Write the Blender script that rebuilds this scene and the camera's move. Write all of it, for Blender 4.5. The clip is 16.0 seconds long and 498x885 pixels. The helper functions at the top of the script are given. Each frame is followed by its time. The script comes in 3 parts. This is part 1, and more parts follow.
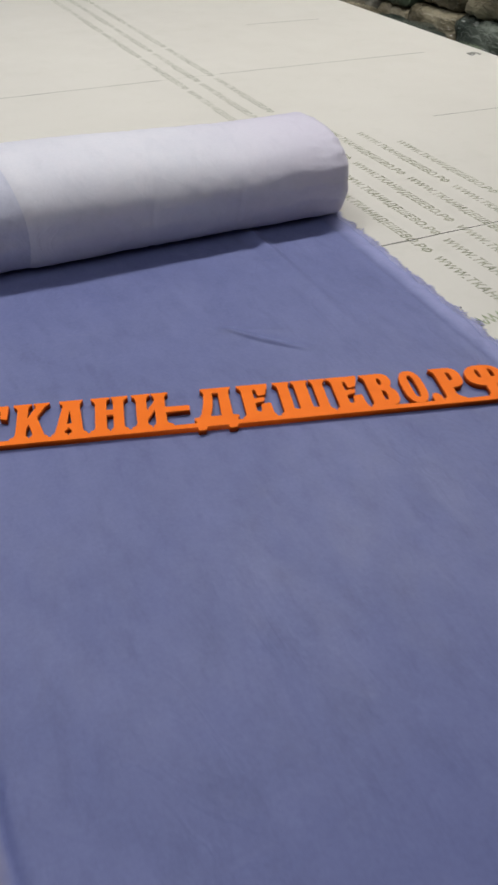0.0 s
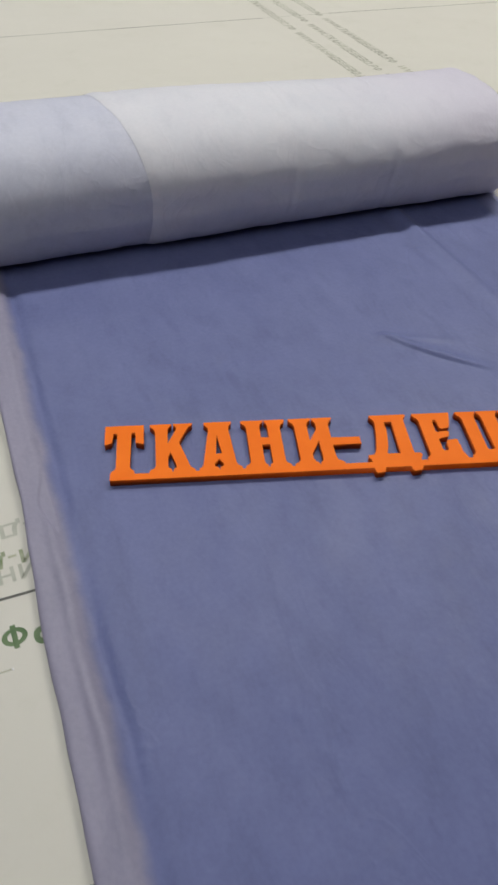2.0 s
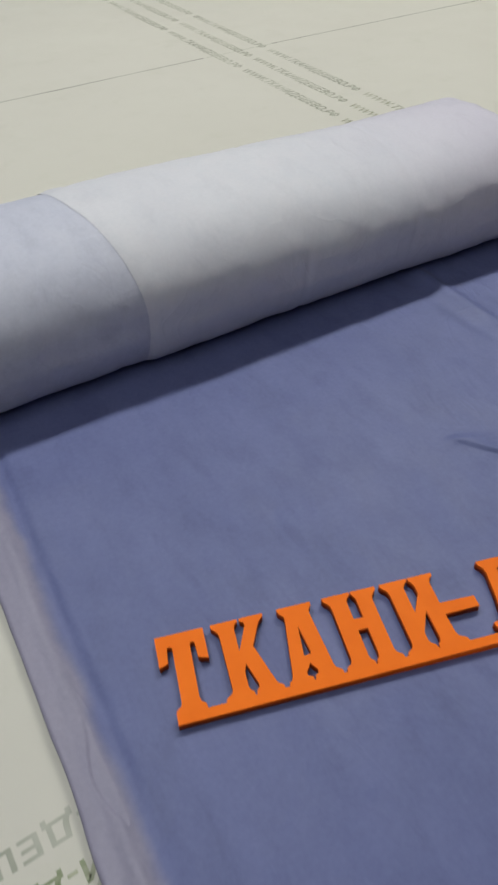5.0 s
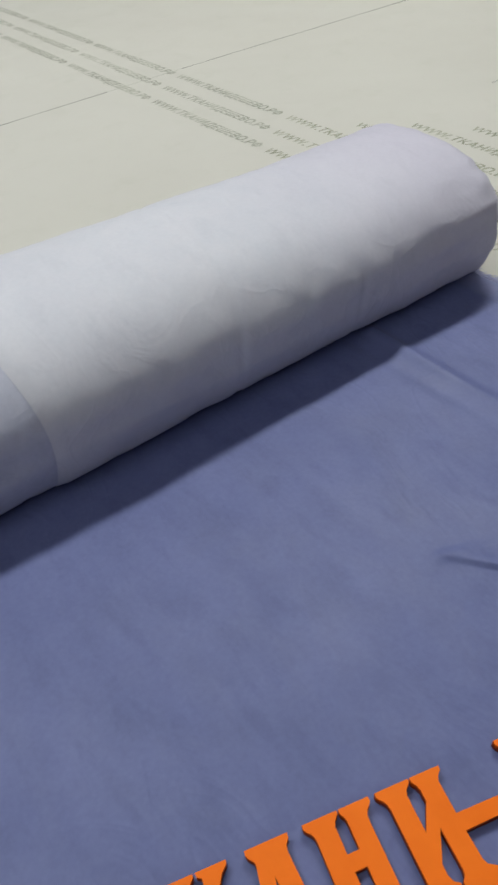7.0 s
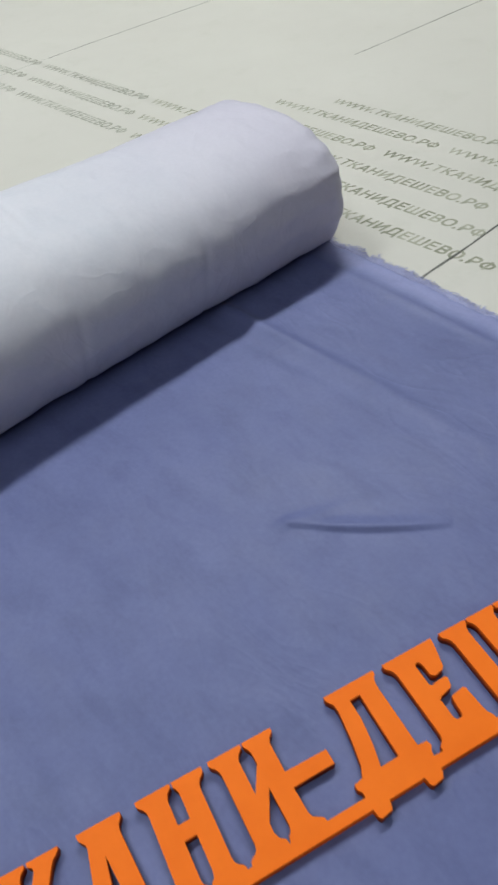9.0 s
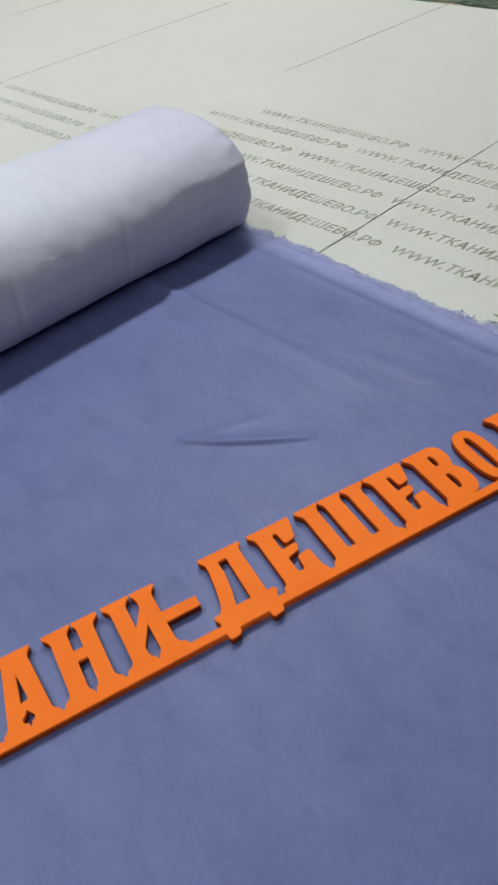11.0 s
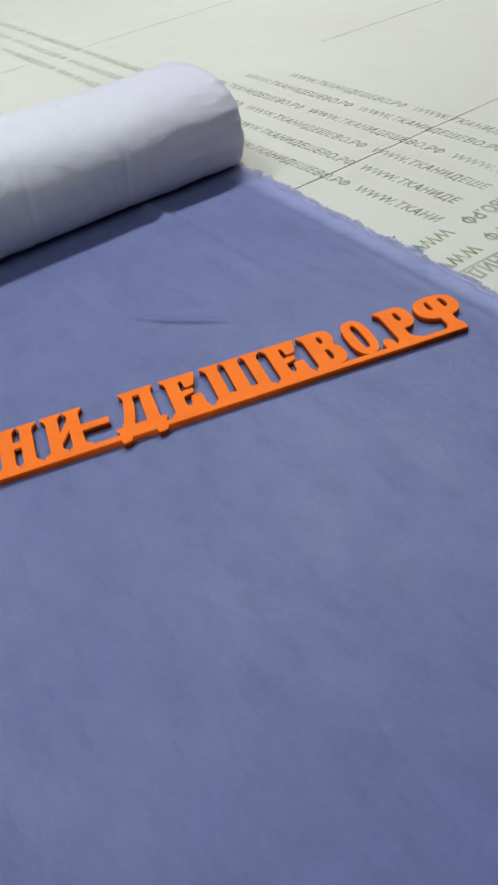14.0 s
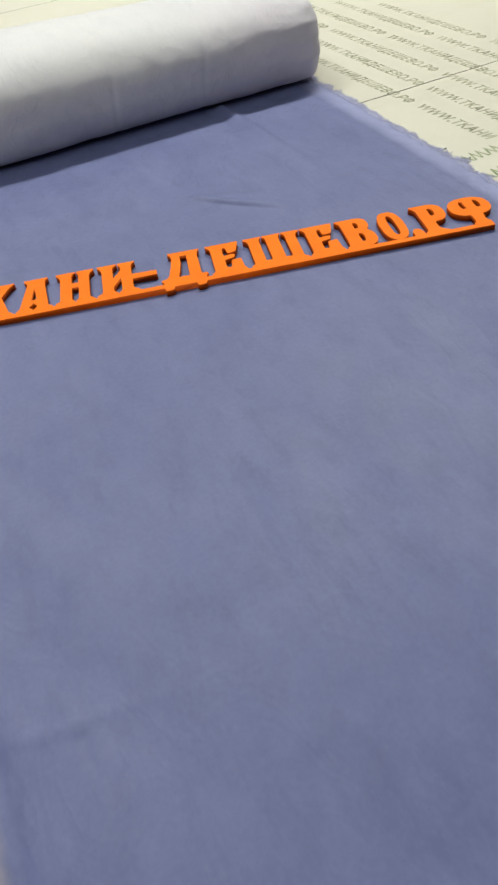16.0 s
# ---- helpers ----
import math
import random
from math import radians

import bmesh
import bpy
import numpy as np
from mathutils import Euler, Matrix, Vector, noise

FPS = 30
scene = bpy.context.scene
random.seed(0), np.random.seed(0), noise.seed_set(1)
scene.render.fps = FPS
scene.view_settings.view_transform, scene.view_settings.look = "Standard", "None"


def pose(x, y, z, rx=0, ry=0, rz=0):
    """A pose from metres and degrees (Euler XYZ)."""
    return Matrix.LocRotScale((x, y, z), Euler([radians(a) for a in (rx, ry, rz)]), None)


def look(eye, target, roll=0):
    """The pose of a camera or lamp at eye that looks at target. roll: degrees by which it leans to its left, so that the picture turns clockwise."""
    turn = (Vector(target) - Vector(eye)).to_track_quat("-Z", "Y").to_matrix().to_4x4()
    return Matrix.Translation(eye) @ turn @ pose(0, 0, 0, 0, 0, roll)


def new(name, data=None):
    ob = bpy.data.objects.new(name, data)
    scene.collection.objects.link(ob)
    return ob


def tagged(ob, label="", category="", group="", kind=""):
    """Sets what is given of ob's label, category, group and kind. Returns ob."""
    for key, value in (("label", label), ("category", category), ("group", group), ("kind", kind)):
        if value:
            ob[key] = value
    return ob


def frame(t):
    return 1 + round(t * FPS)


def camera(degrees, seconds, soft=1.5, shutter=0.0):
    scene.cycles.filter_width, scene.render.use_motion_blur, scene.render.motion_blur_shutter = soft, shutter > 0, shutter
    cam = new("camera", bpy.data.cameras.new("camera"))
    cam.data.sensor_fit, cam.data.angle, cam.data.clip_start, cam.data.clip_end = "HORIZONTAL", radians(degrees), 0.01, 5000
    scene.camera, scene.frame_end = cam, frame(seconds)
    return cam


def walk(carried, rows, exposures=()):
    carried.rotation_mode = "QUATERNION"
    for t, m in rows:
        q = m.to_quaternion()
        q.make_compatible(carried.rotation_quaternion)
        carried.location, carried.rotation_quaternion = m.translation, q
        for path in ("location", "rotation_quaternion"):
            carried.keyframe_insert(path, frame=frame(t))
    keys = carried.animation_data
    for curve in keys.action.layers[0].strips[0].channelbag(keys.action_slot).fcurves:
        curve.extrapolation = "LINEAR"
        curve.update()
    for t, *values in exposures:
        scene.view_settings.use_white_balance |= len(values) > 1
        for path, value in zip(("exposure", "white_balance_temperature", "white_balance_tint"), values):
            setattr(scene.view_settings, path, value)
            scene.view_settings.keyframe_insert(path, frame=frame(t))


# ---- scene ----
cam = camera(37.7, 16.0, soft=2.7, shutter=0.5)
PATH = [
    (0, (0.18, -0.612, 0.528), (0.455, 0.864, -0.793), 1.4),
    (0.5, (0.145, -0.546, 0.516), (0.415, 0.917, -0.82), 3.2),
    (1, (0.11, -0.507, 0.511), (0.328, 0.939, -0.854), 3.3),
    (1.5, (0.08, -0.466, 0.499), (0.282, 0.946, -0.903), 3.5),
    (2, (0.054, -0.429, 0.491), (0.268, 0.958, -0.934), 3.7),
    (2.5, (0.032, -0.394, 0.486), (0.256, 0.983, -0.946), 3.1),
    (3, (0.008, -0.353, 0.485), (0.261, 1.018, -0.949), 2.3),
    (3.2, (-0.0016, -0.3371, 0.4890), (0.2023, 0.7624, -0.6554), 1.58),
    (5.3, (0.0068, -0.1926, 0.4702), (0.2654, 0.9252, -0.6450), -3.01),
    (5.5, (0.008, -0.172, 0.463), (0.339, 1.228, -0.927), -3.4),
    (6, (0.028, -0.127, 0.459), (0.397, 1.266, -0.929), -4.2),
    (6.5, (0.049, -0.092, 0.457), (0.447, 1.295, -0.928), -4.6),
    (7, (0.073, -0.068, 0.454), (0.484, 1.308, -0.938), -6.0),
    (7.5, (0.093, -0.065, 0.448), (0.52, 1.29, -0.959), -6.6),
    (8, (0.114, -0.068, 0.445), (0.562, 1.268, -0.975), -7.2),
    (8.5, (0.135, -0.083, 0.442), (0.643, 1.226, -0.983), -7.1),
    (9, (0.148, -0.107, 0.441), (0.676, 1.194, -0.983), -7.4),
    (9.5, (0.16, -0.139, 0.438), (0.709, 1.148, -0.992), -8.2),
    (10, (0.163, -0.176, 0.442), (0.725, 1.107, -0.986), -7.9),
    (10.2, (0.1617, -0.1911, 0.4432), (0.6087, 0.8480, -0.6884), -8.38),
    (12.3, (0.1486, -0.3962, 0.4748), (0.6400, 0.6672, -0.6150), -5.03),
    (12.5, (0.15, -0.41, 0.474), (0.747, 0.922, -0.893), -5.8),
    (13, (0.163, -0.441, 0.474), (0.688, 0.939, -0.876), -6.8),
    (13.5, (0.195, -0.476, 0.462), (0.619, 0.925, -0.901), -7.3),
    (14, (0.236, -0.523, 0.459), (0.561, 0.897, -0.911), -9.8),
    (14.5, (0.256, -0.566, 0.45), (0.509, 0.85, -0.939), -9.5),
    (15, (0.26, -0.59, 0.429), (0.475, 0.797, -0.996), -9.2),
    (15.5, (0.253, -0.622, 0.428), (0.38, 0.77, -1.003), -9.6),
    (16, (0.237, -0.669, 0.429), (0.373, 0.742, -0.982), -8.0),
]
walk(cam, [(t, look(eye, target, roll)) for t, eye, target, roll in PATH], exposures=(
    (0.0, -0.06, 6550, 9), (1.5, -0.13, 6700, 7), (3.0, -0.20, 6700, 4), (5.5, -0.27, 6570, 3), (6.5, -0.26, 6470, 3), (7.5, -0.23, 6400, 4), (9.0, -0.11, 6250, 3), (10.0, -0.10, 6170, 3), (12.5, 0.00, 6100, 4), (14.0, 0.09, 6220, 2), (15.0, 0.23, 6680, 0), (16.0, 0.35, 7200, -2)))

# ---- frames of reference: the sign lies along x; cloth and table stand askew to it ----
CLOTH = pose(0, 0, 0, 0, 0, 14.5)
TABLE = pose(0, 0, 0, 0, 0, 18.0)


def on_cloth(s, r, z=0.0):
    return CLOTH @ Vector((s, r, z))


def on_table(u, v, z=0.0):
    return TABLE @ Vector((u, v, z))


# ---- light: a closed workshop lit by a key panel and added fill panels, all unseen ----
world = bpy.data.worlds.new("World")
scene.world = world
world.use_nodes = True
world.node_tree.nodes["Background"].inputs[0].default_value = (0.9, 0.95, 1.0, 1)
world.node_tree.nodes["Background"].inputs[1].default_value = 0.02
CEIL = 2.6


def area(name, place, sx, sy, power, colour, turn=14.5):
    d = bpy.data.lights.new(name, "AREA")
    d.shape, d.size, d.size_y, d.energy, d.color = "RECTANGLE", sx, sy, power, colour
    ob = new(name, d)
    ob.matrix_world = Matrix.Translation(place) @ pose(0, 0, 0, 0, 0, turn)
    return ob


KEY = on_cloth(1.62, 1.37, CEIL - 0.12)
area("key_panel", KEY, 1.2, 0.20, 54, (1.0, 0.975, 0.93))
# a lamp row over the table, and unseen fills added to brighten around it
FILLS = [(on_table(-0.85, -0.2, CEIL - 0.1), 0.3, 1.2, 9), (on_table(-0.2, 1.4, CEIL - 0.1), 1.0, 0.20, 31), (on_table(-0.1, 3.0, CEIL - 0.1), 1.0, 0.20, 10),
         (on_table(0.9, 4.2, CEIL - 0.1), 0.9, 0.9, 4), (on_table(-0.6, -1.6, CEIL - 0.1), 0.9, 0.9, 7), (on_table(3.0, 1.4, CEIL - 0.1), 0.9, 0.9, 3)]
for place, sx, sy, power in FILLS:
    area("fill_panel", place, sx, sy, power, (0.97, 0.98, 0.99), 18)


# ---- materials ----
def material(name, rough=0.5, metal=0.0, sheen=0.0):
    m = bpy.data.materials.new(name)
    m.use_nodes = True
    b = m.node_tree.nodes["Principled BSDF"]
    b.inputs["Roughness"].default_value, b.inputs["Metallic"].default_value = rough, metal
    b.inputs["Sheen Weight"].default_value = sheen
    return m, m.node_tree, b


def coords(nt, kind="Object", scale=(1, 1, 1)):
    tc, mp = nt.nodes.new("ShaderNodeTexCoord"), nt.nodes.new("ShaderNodeMapping")
    mp.inputs["Scale"].default_value = scale
    nt.links.new(tc.outputs[kind], mp.inputs["Vector"])
    return mp.outputs[0]


def noise_tex(nt, vec, scale, detail=4.0, rough=0.55):
    n = nt.nodes.new("ShaderNodeTexNoise")
    n.inputs["Scale"].default_value, n.inputs["Detail"].default_value, n.inputs["Roughness"].default_value = scale, detail, rough
    nt.links.new(vec, n.inputs["Vector"])
    return n.outputs["Fac"]


def ramp(nt, fac, stops):
    r = nt.nodes.new("ShaderNodeValToRGB")
    while len(r.color_ramp.elements) < len(stops):
        r.color_ramp.elements.new(0.5)
    for e, (p, c) in zip(r.color_ramp.elements, stops):
        e.position, e.color = p, (*c, 1)
    nt.links.new(fac, r.inputs[0])
    return r.outputs["Color"]


def mix(nt, fac, a, b, mode="MIX"):
    x = nt.nodes.new("ShaderNodeMix")
    x.data_type, x.blend_type = "RGBA", mode
    for sock, v in ((x.inputs[0], fac), (x.inputs[6], a), (x.inputs[7], b)):
        if isinstance(v, (int, float)):
            sock.default_value = v
        elif isinstance(v, tuple):
            sock.default_value = (*v, 1)
        else:
            nt.links.new(v, sock)
    return x.outputs[2]


def bump(nt, b, heights, distance=0.001):
    normal = None
    for height, strength in heights:
        bp = nt.nodes.new("ShaderNodeBump")
        bp.inputs["Strength"].default_value, bp.inputs["Distance"].default_value = strength, distance
        nt.links.new(height, bp.inputs["Height"])
        if normal is not None:
            nt.links.new(normal, bp.inputs["Normal"])
        normal = bp.outputs[0]
    nt.links.new(normal, b.inputs["Normal"])


def cloth_material(name, base, dark, sheen, gloss, edges=(), shine=0.3, mottle=1.0):
    """Woven cloth with a brushed, blotchy nap. edges: strips along it blended into another tone, as (solid from, gone
    by, colour) in its own x.
    """
    m, nt, b = material(name, gloss, 0.0, sheen)
    b.inputs["Sheen Roughness"].default_value = 0.45
    b.inputs["Sheen Tint"].default_value = (0.93, 0.93, 1.0, 1)
    b.inputs["Specular IOR Level"].default_value = shine
    v = coords(nt)
    vs = coords(nt, "Object", (1.0, 0.5, 1.0))
    col = ramp(nt, noise_tex(nt, coords(nt, "Object", (1.0, 0.75, 1.0)), 30, 8, 0.76), ((0.33, dark), (0.66, base)))
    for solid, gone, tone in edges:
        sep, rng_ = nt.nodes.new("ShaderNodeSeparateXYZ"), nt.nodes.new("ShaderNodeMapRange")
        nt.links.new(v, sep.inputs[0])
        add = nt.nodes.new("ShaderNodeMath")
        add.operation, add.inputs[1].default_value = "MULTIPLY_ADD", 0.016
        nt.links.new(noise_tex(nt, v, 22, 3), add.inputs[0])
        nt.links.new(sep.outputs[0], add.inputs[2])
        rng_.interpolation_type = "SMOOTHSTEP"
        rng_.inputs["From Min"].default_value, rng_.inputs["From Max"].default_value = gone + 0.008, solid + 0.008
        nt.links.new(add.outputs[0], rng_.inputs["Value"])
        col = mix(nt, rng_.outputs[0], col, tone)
    fine = ramp(nt, noise_tex(nt, v, 240, 3), ((0.25, (0.90, 0.90, 0.91)), (0.75, (1.0, 1.0, 1.0))))
    streak = ramp(nt, noise_tex(nt, coords(nt, "Object", (1.0, 0.35, 1.0)), 46, 4, 0.65), ((0.30, (0.88, 0.885, 0.90)), (0.48, (1.0, 1.0, 1.0))))
    broad = ramp(nt, noise_tex(nt, v, 3.6, 3), ((0.3, (0.90, 0.91, 0.94)), (0.7, (1.0, 1.0, 1.0))))
    patch = ramp(nt, noise_tex(nt, coords(nt, "Object", (1.0, 0.6, 1.0)), 13, 3, 0.6), ((0.34, (0.90, 0.905, 0.93)), (0.62, (1.0, 1.0, 1.0))))
    for layer in (fine, streak, patch, broad):
        col = mix(nt, mottle, col, layer, "MULTIPLY")
    nt.links.new(col, b.inputs["Base Color"])
    nt.links.new(ramp(nt, noise_tex(nt, vs, 20, 5, 0.65), ((0.3, (gloss - 0.07,) * 3), (0.7, (gloss + 0.08,) * 3))), b.inputs["Roughness"])
    weave = nt.nodes.new("ShaderNodeTexWave")
    weave.inputs["Scale"].default_value, weave.inputs["Distortion"].default_value = 420, 3.0
    nt.links.new(v, weave.inputs["Vector"])
    vein = nt.nodes.new("ShaderNodeTexNoise")
    vein.inputs["Scale"].default_value, vein.inputs["Detail"].default_value, vein.inputs["Distortion"].default_value = 15, 3, 1.4
    nt.links.new(vs, vein.inputs["Vector"])
    crush = ramp(nt, vein.outputs["Fac"], ((0.44, (0, 0, 0)), (0.50, (1, 1, 1)), (0.56, (0, 0, 0))))
    bump(nt, b, ((noise_tex(nt, v, 9, 3, 0.5), 0.35), (noise_tex(nt, coords(nt, "Object", (1.0, 0.8, 1.0)), 24, 4, 0.65), 0.16), (crush, 0.09), (noise_tex(nt, v, 55, 4), 0.07), (weave.outputs["Fac"], 0.04)), 0.003)
    return m


M_CLOTH = cloth_material("blue_cloth_face", (0.153, 0.174, 0.362), (0.131, 0.150, 0.318), 0.05, 0.50,
                         ((-0.053, -0.041, (0.305, 0.287, 0.392)), (0.642, 0.612, (0.28, 0.30, 0.53))), 0.28)
M_FRAY = cloth_material("frayed_threads", (0.50, 0.51, 0.73), (0.40, 0.41, 0.63), 0.1, 0.7)
# the bolt takes on a deeper lilac gradually towards its far end
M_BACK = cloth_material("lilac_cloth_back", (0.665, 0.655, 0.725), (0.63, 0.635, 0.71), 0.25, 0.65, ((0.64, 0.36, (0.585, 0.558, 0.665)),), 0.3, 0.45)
M_LAYER = cloth_material("lilac_cloth_inner_layer", (0.575, 0.582, 0.695), (0.535, 0.548, 0.672), 0.25, 0.65, (), 0.3, 0.7)


def orange_material(name, a, c):
    m, nt, b = material(name, 0.55)
    b.inputs["Specular IOR Level"].default_value = 0.12
    v = coords(nt)
    nt.links.new(ramp(nt, noise_tex(nt, v, 35, 3), ((0.3, a), (0.7, c))), b.inputs["Base Color"])
    bump(nt, b, ((noise_tex(nt, v, 600, 2), 0.08),), 0.0005)
    return m


M_ORANGE = orange_material("orange_painted_board", (0.87, 0.168, 0.009), (0.92, 0.190, 0.012))
# the same orange darkened: shade on the side walls put into the colour
M_SIDE_SHADE = orange_material("shaded_orange_side", (0.34, 0.046, 0.003), (0.46, 0.066, 0.004))


def table_material():
    m, nt, b = material("worn_white_table_film", 0.42)
    v = coords(nt)
    base = ramp(nt, noise_tex(nt, v, 2.2, 4), ((0.3, (0.535, 0.517, 0.482)), (0.7, (0.56, 0.542, 0.507))))
    dirt = ramp(nt, noise_tex(nt, v, 14, 6, 0.7), ((0.26, (0.95, 0.955, 0.94)), (0.46, (1, 1, 1))))
    nt.links.new(mix(nt, 1.0, base, dirt, "MULTIPLY"), b.inputs["Base Color"])
    nt.links.new(ramp(nt, noise_tex(nt, v, 9, 5), ((0.3, (0.46, 0.46, 0.46)), (0.7, (0.58, 0.58, 0.58)))), b.inputs["Roughness"])
    bump(nt, b, ((noise_tex(nt, v, 5, 3), 0.05), (noise_tex(nt, v, 300, 2), 0.02)), 0.002)
    return m


M_TABLE = table_material()


def ink_material(name, ink, worn, scale):
    m, nt, b = material(name, 0.55)
    info = nt.nodes.new("ShaderNodeObjectInfo")
    v2 = nt.nodes.new("ShaderNodeVectorMath")
    nt.links.new(coords(nt), v2.inputs[0])
    nt.links.new(info.outputs["Random"], v2.inputs[1])
    nt.links.new(ramp(nt, noise_tex(nt, v2.outputs[0], scale, 4), ((0.36, ink), (0.66, worn))), b.inputs["Base Color"])
    return m


M_INK = ink_material("worn_olive_ink", (0.19, 0.195, 0.135), (0.38, 0.38, 0.31), 30)
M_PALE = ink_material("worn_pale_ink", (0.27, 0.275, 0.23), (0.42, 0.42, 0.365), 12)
M_GREEN = ink_material("green_ink", (0.035, 0.095, 0.022), (0.11, 0.18, 0.075), 40)
M_OLIVE = ink_material("rubbed_green_ink", (0.10, 0.16, 0.05), (0.38, 0.39, 0.30), 60)
M_LINE = ink_material("dark_pencil_line", (0.045, 0.045, 0.042), (0.20, 0.20, 0.18), 7)
M_FAINT = ink_material("faint_ink", (0.31, 0.32, 0.275), (0.43, 0.43, 0.39), 20)


def mottled(name, a, c, scale, rough=0.8, metal=0.0, relief=0.3):
    m, nt, b = material(name, rough, metal)
    v = coords(nt)
    nt.links.new(ramp(nt, noise_tex(nt, v, scale, 6, 0.65), ((0.32, a), (0.68, c))), b.inputs["Base Color"])
    bump(nt, b, ((noise_tex(nt, v, scale * 6, 4), relief),), 0.004)
    return m


M_FLOOR = mottled("dark_concrete", (0.012, 0.011, 0.010), (0.024, 0.022, 0.020), 5)
M_WALL = mottled("grey_plaster", (0.14, 0.14, 0.13), (0.18, 0.18, 0.17), 3, 0.9)
M_CEIL = mottled("white_plaster", (0.40, 0.40, 0.385), (0.46, 0.46, 0.445), 3, 0.9)
M_EDGE = mottled("pale_edge_band", (0.60, 0.60, 0.56), (0.68, 0.68, 0.63), 30, 0.5)
M_STEEL = mottled("painted_steel", (0.11, 0.12, 0.12), (0.15, 0.16, 0.16), 20, 0.45, 0.5)
M_TAPE = mottled("brown_tape", (0.28, 0.20, 0.11), (0.34, 0.25, 0.14), 20, 0.3)
M_PAPER = mottled("white_label_paper", (0.30, 0.30, 0.27), (0.38, 0.38, 0.35), 25, 0.7)


def wrap_material(name, a, c):
    """Clear film pulled over cloth: colour in broad patches under glossy, stretched wrinkles."""
    m, nt, b = material(name, 0.13)
    b.inputs["Specular IOR Level"].default_value = 0.75
    v = coords(nt)
    col = ramp(nt, noise_tex(nt, v, 5, 3, 0.5), ((0.36, a), (0.66, c)))
    seen = ramp(nt, noise_tex(nt, coords(nt, "Object", (1.0, 0.4, 2.2)), 26, 4, 0.6), ((0.30, (0.62, 0.62, 0.62)), (0.60, (1.0, 1.0, 1.0))))
    nt.links.new(mix(nt, 1.0, col, seen, "MULTIPLY"), b.inputs["Base Color"])
    pull = nt.nodes.new("ShaderNodeTexNoise")
    pull.inputs["Scale"].default_value, pull.inputs["Detail"].default_value, pull.inputs["Distortion"].default_value = 16, 3, 1.2
    nt.links.new(coords(nt, "Object", (0.5, 1.0, 1.6)), pull.inputs["Vector"])
    folds = ramp(nt, pull.outputs["Fac"], ((0.40, (0, 0, 0)), (0.50, (1, 1, 1)), (0.60, (0, 0, 0))))
    bump(nt, b, ((folds, 0.55), (noise_tex(nt, v, 45, 3), 0.25)), 0.006)
    return m


WRAPS = [wrap_material("wrap_" + n, a, c) for n, a, c in (
    ("green", (0.055, 0.085, 0.058), (0.25, 0.29, 0.21)), ("khaki", (0.10, 0.085, 0.055), (0.36, 0.32, 0.23)),
    ("dark", (0.022, 0.032, 0.028), (0.14, 0.16, 0.14)), ("grey", (0.14, 0.13, 0.11), (0.47, 0.45, 0.39)))]


# ---- mesh helpers ----
def part(name, bm, mat, parent=None, label="", smooth=False):
    me = bpy.data.meshes.new(name)
    bm.normal_update()
    bm.to_mesh(me)
    bm.free()
    me.materials.append(mat)
    if smooth:
        for p in me.polygons:
            p.use_smooth = True
    ob = new(name, me)
    ob.parent = parent
    if label:
        tagged(ob, label)
    return ob


def empty(name, m, label, category, group="", kind=""):
    ob = new(name)
    ob.empty_display_size = 0.05
    ob.matrix_world = m
    return tagged(ob, label, category, group, kind)


def box(x0, y0, z0, x1, y1, z1, bevel=0.0):
    bm = bmesh.new()
    bmesh.ops.create_cube(bm, size=1)
    bmesh.ops.transform(bm, matrix=Matrix.Translation(((x0 + x1) / 2, (y0 + y1) / 2, (z0 + z1) / 2)) @ Matrix.Diagonal((x1 - x0, y1 - y0, z1 - z0, 1)), verts=bm.verts)
    if bevel:
        bmesh.ops.bevel(bm, geom=bm.edges[:], offset=bevel, segments=2, affect="EDGES")
    return bm


def grid_mesh(f, nu, nv):
    """A sheet of nu x nv quads from f(a, b), a and b from 0 to 1."""
    bm = bmesh.new()
    rows = [[bm.verts.new(f(i / nu, j / nv)) for i in range(nu + 1)] for j in range(nv + 1)]
    for j in range(nv):
        for i in range(nu):
            bm.faces.new((rows[j][i], rows[j][i + 1], rows[j + 1][i + 1], rows[j + 1][i]))
    return bm


def flat_curve(splines, depth):
    """Closed outlines filled, holes left open, and raised by depth above z = 0."""
    cu = bpy.data.curves.new("outline", "CURVE")
    cu.dimensions, cu.fill_mode, cu.extrude = "2D", "BOTH", depth / 2
    for pts in splines:
        sp = cu.splines.new("POLY")
        sp.points.add(len(pts) - 1)
        for p, (x, y) in zip(sp.points, pts):
            p.co = (x, y, 0, 1)
        sp.use_cyclic_u = True
    tmp = bpy.data.objects.new("outline", cu)
    me = bpy.data.meshes.new_from_object(tmp)
    bpy.data.objects.remove(tmp)
    bm = bmesh.new()
    bm.from_mesh(me)
    bpy.data.meshes.remove(me)
    bmesh.ops.remove_doubles(bm, verts=bm.verts, dist=1e-6)
    bmesh.ops.translate(bm, verts=bm.verts, vec=(0, 0, depth / 2))
    return bm


def ring(cx, cy, rx, ry, n=28, power=2.0, a0=0.0, a1=360.0):
    out = []
    closed = a1 - a0 >= 360
    for k in range(n if closed else n + 1):
        t = radians(a0 + (a1 - a0) * k / n)
        c, s = math.cos(t), math.sin(t)
        out.append((cx + rx * math.copysign(abs(c) ** (2 / power), c), cy + ry * math.copysign(abs(s) ** (2 / power), s)))
    return out


# ---- room ----
FLOOR_Z = -0.86
R0, R1, Q0, Q1 = -2.6, 5.2, -3.0, 7.5


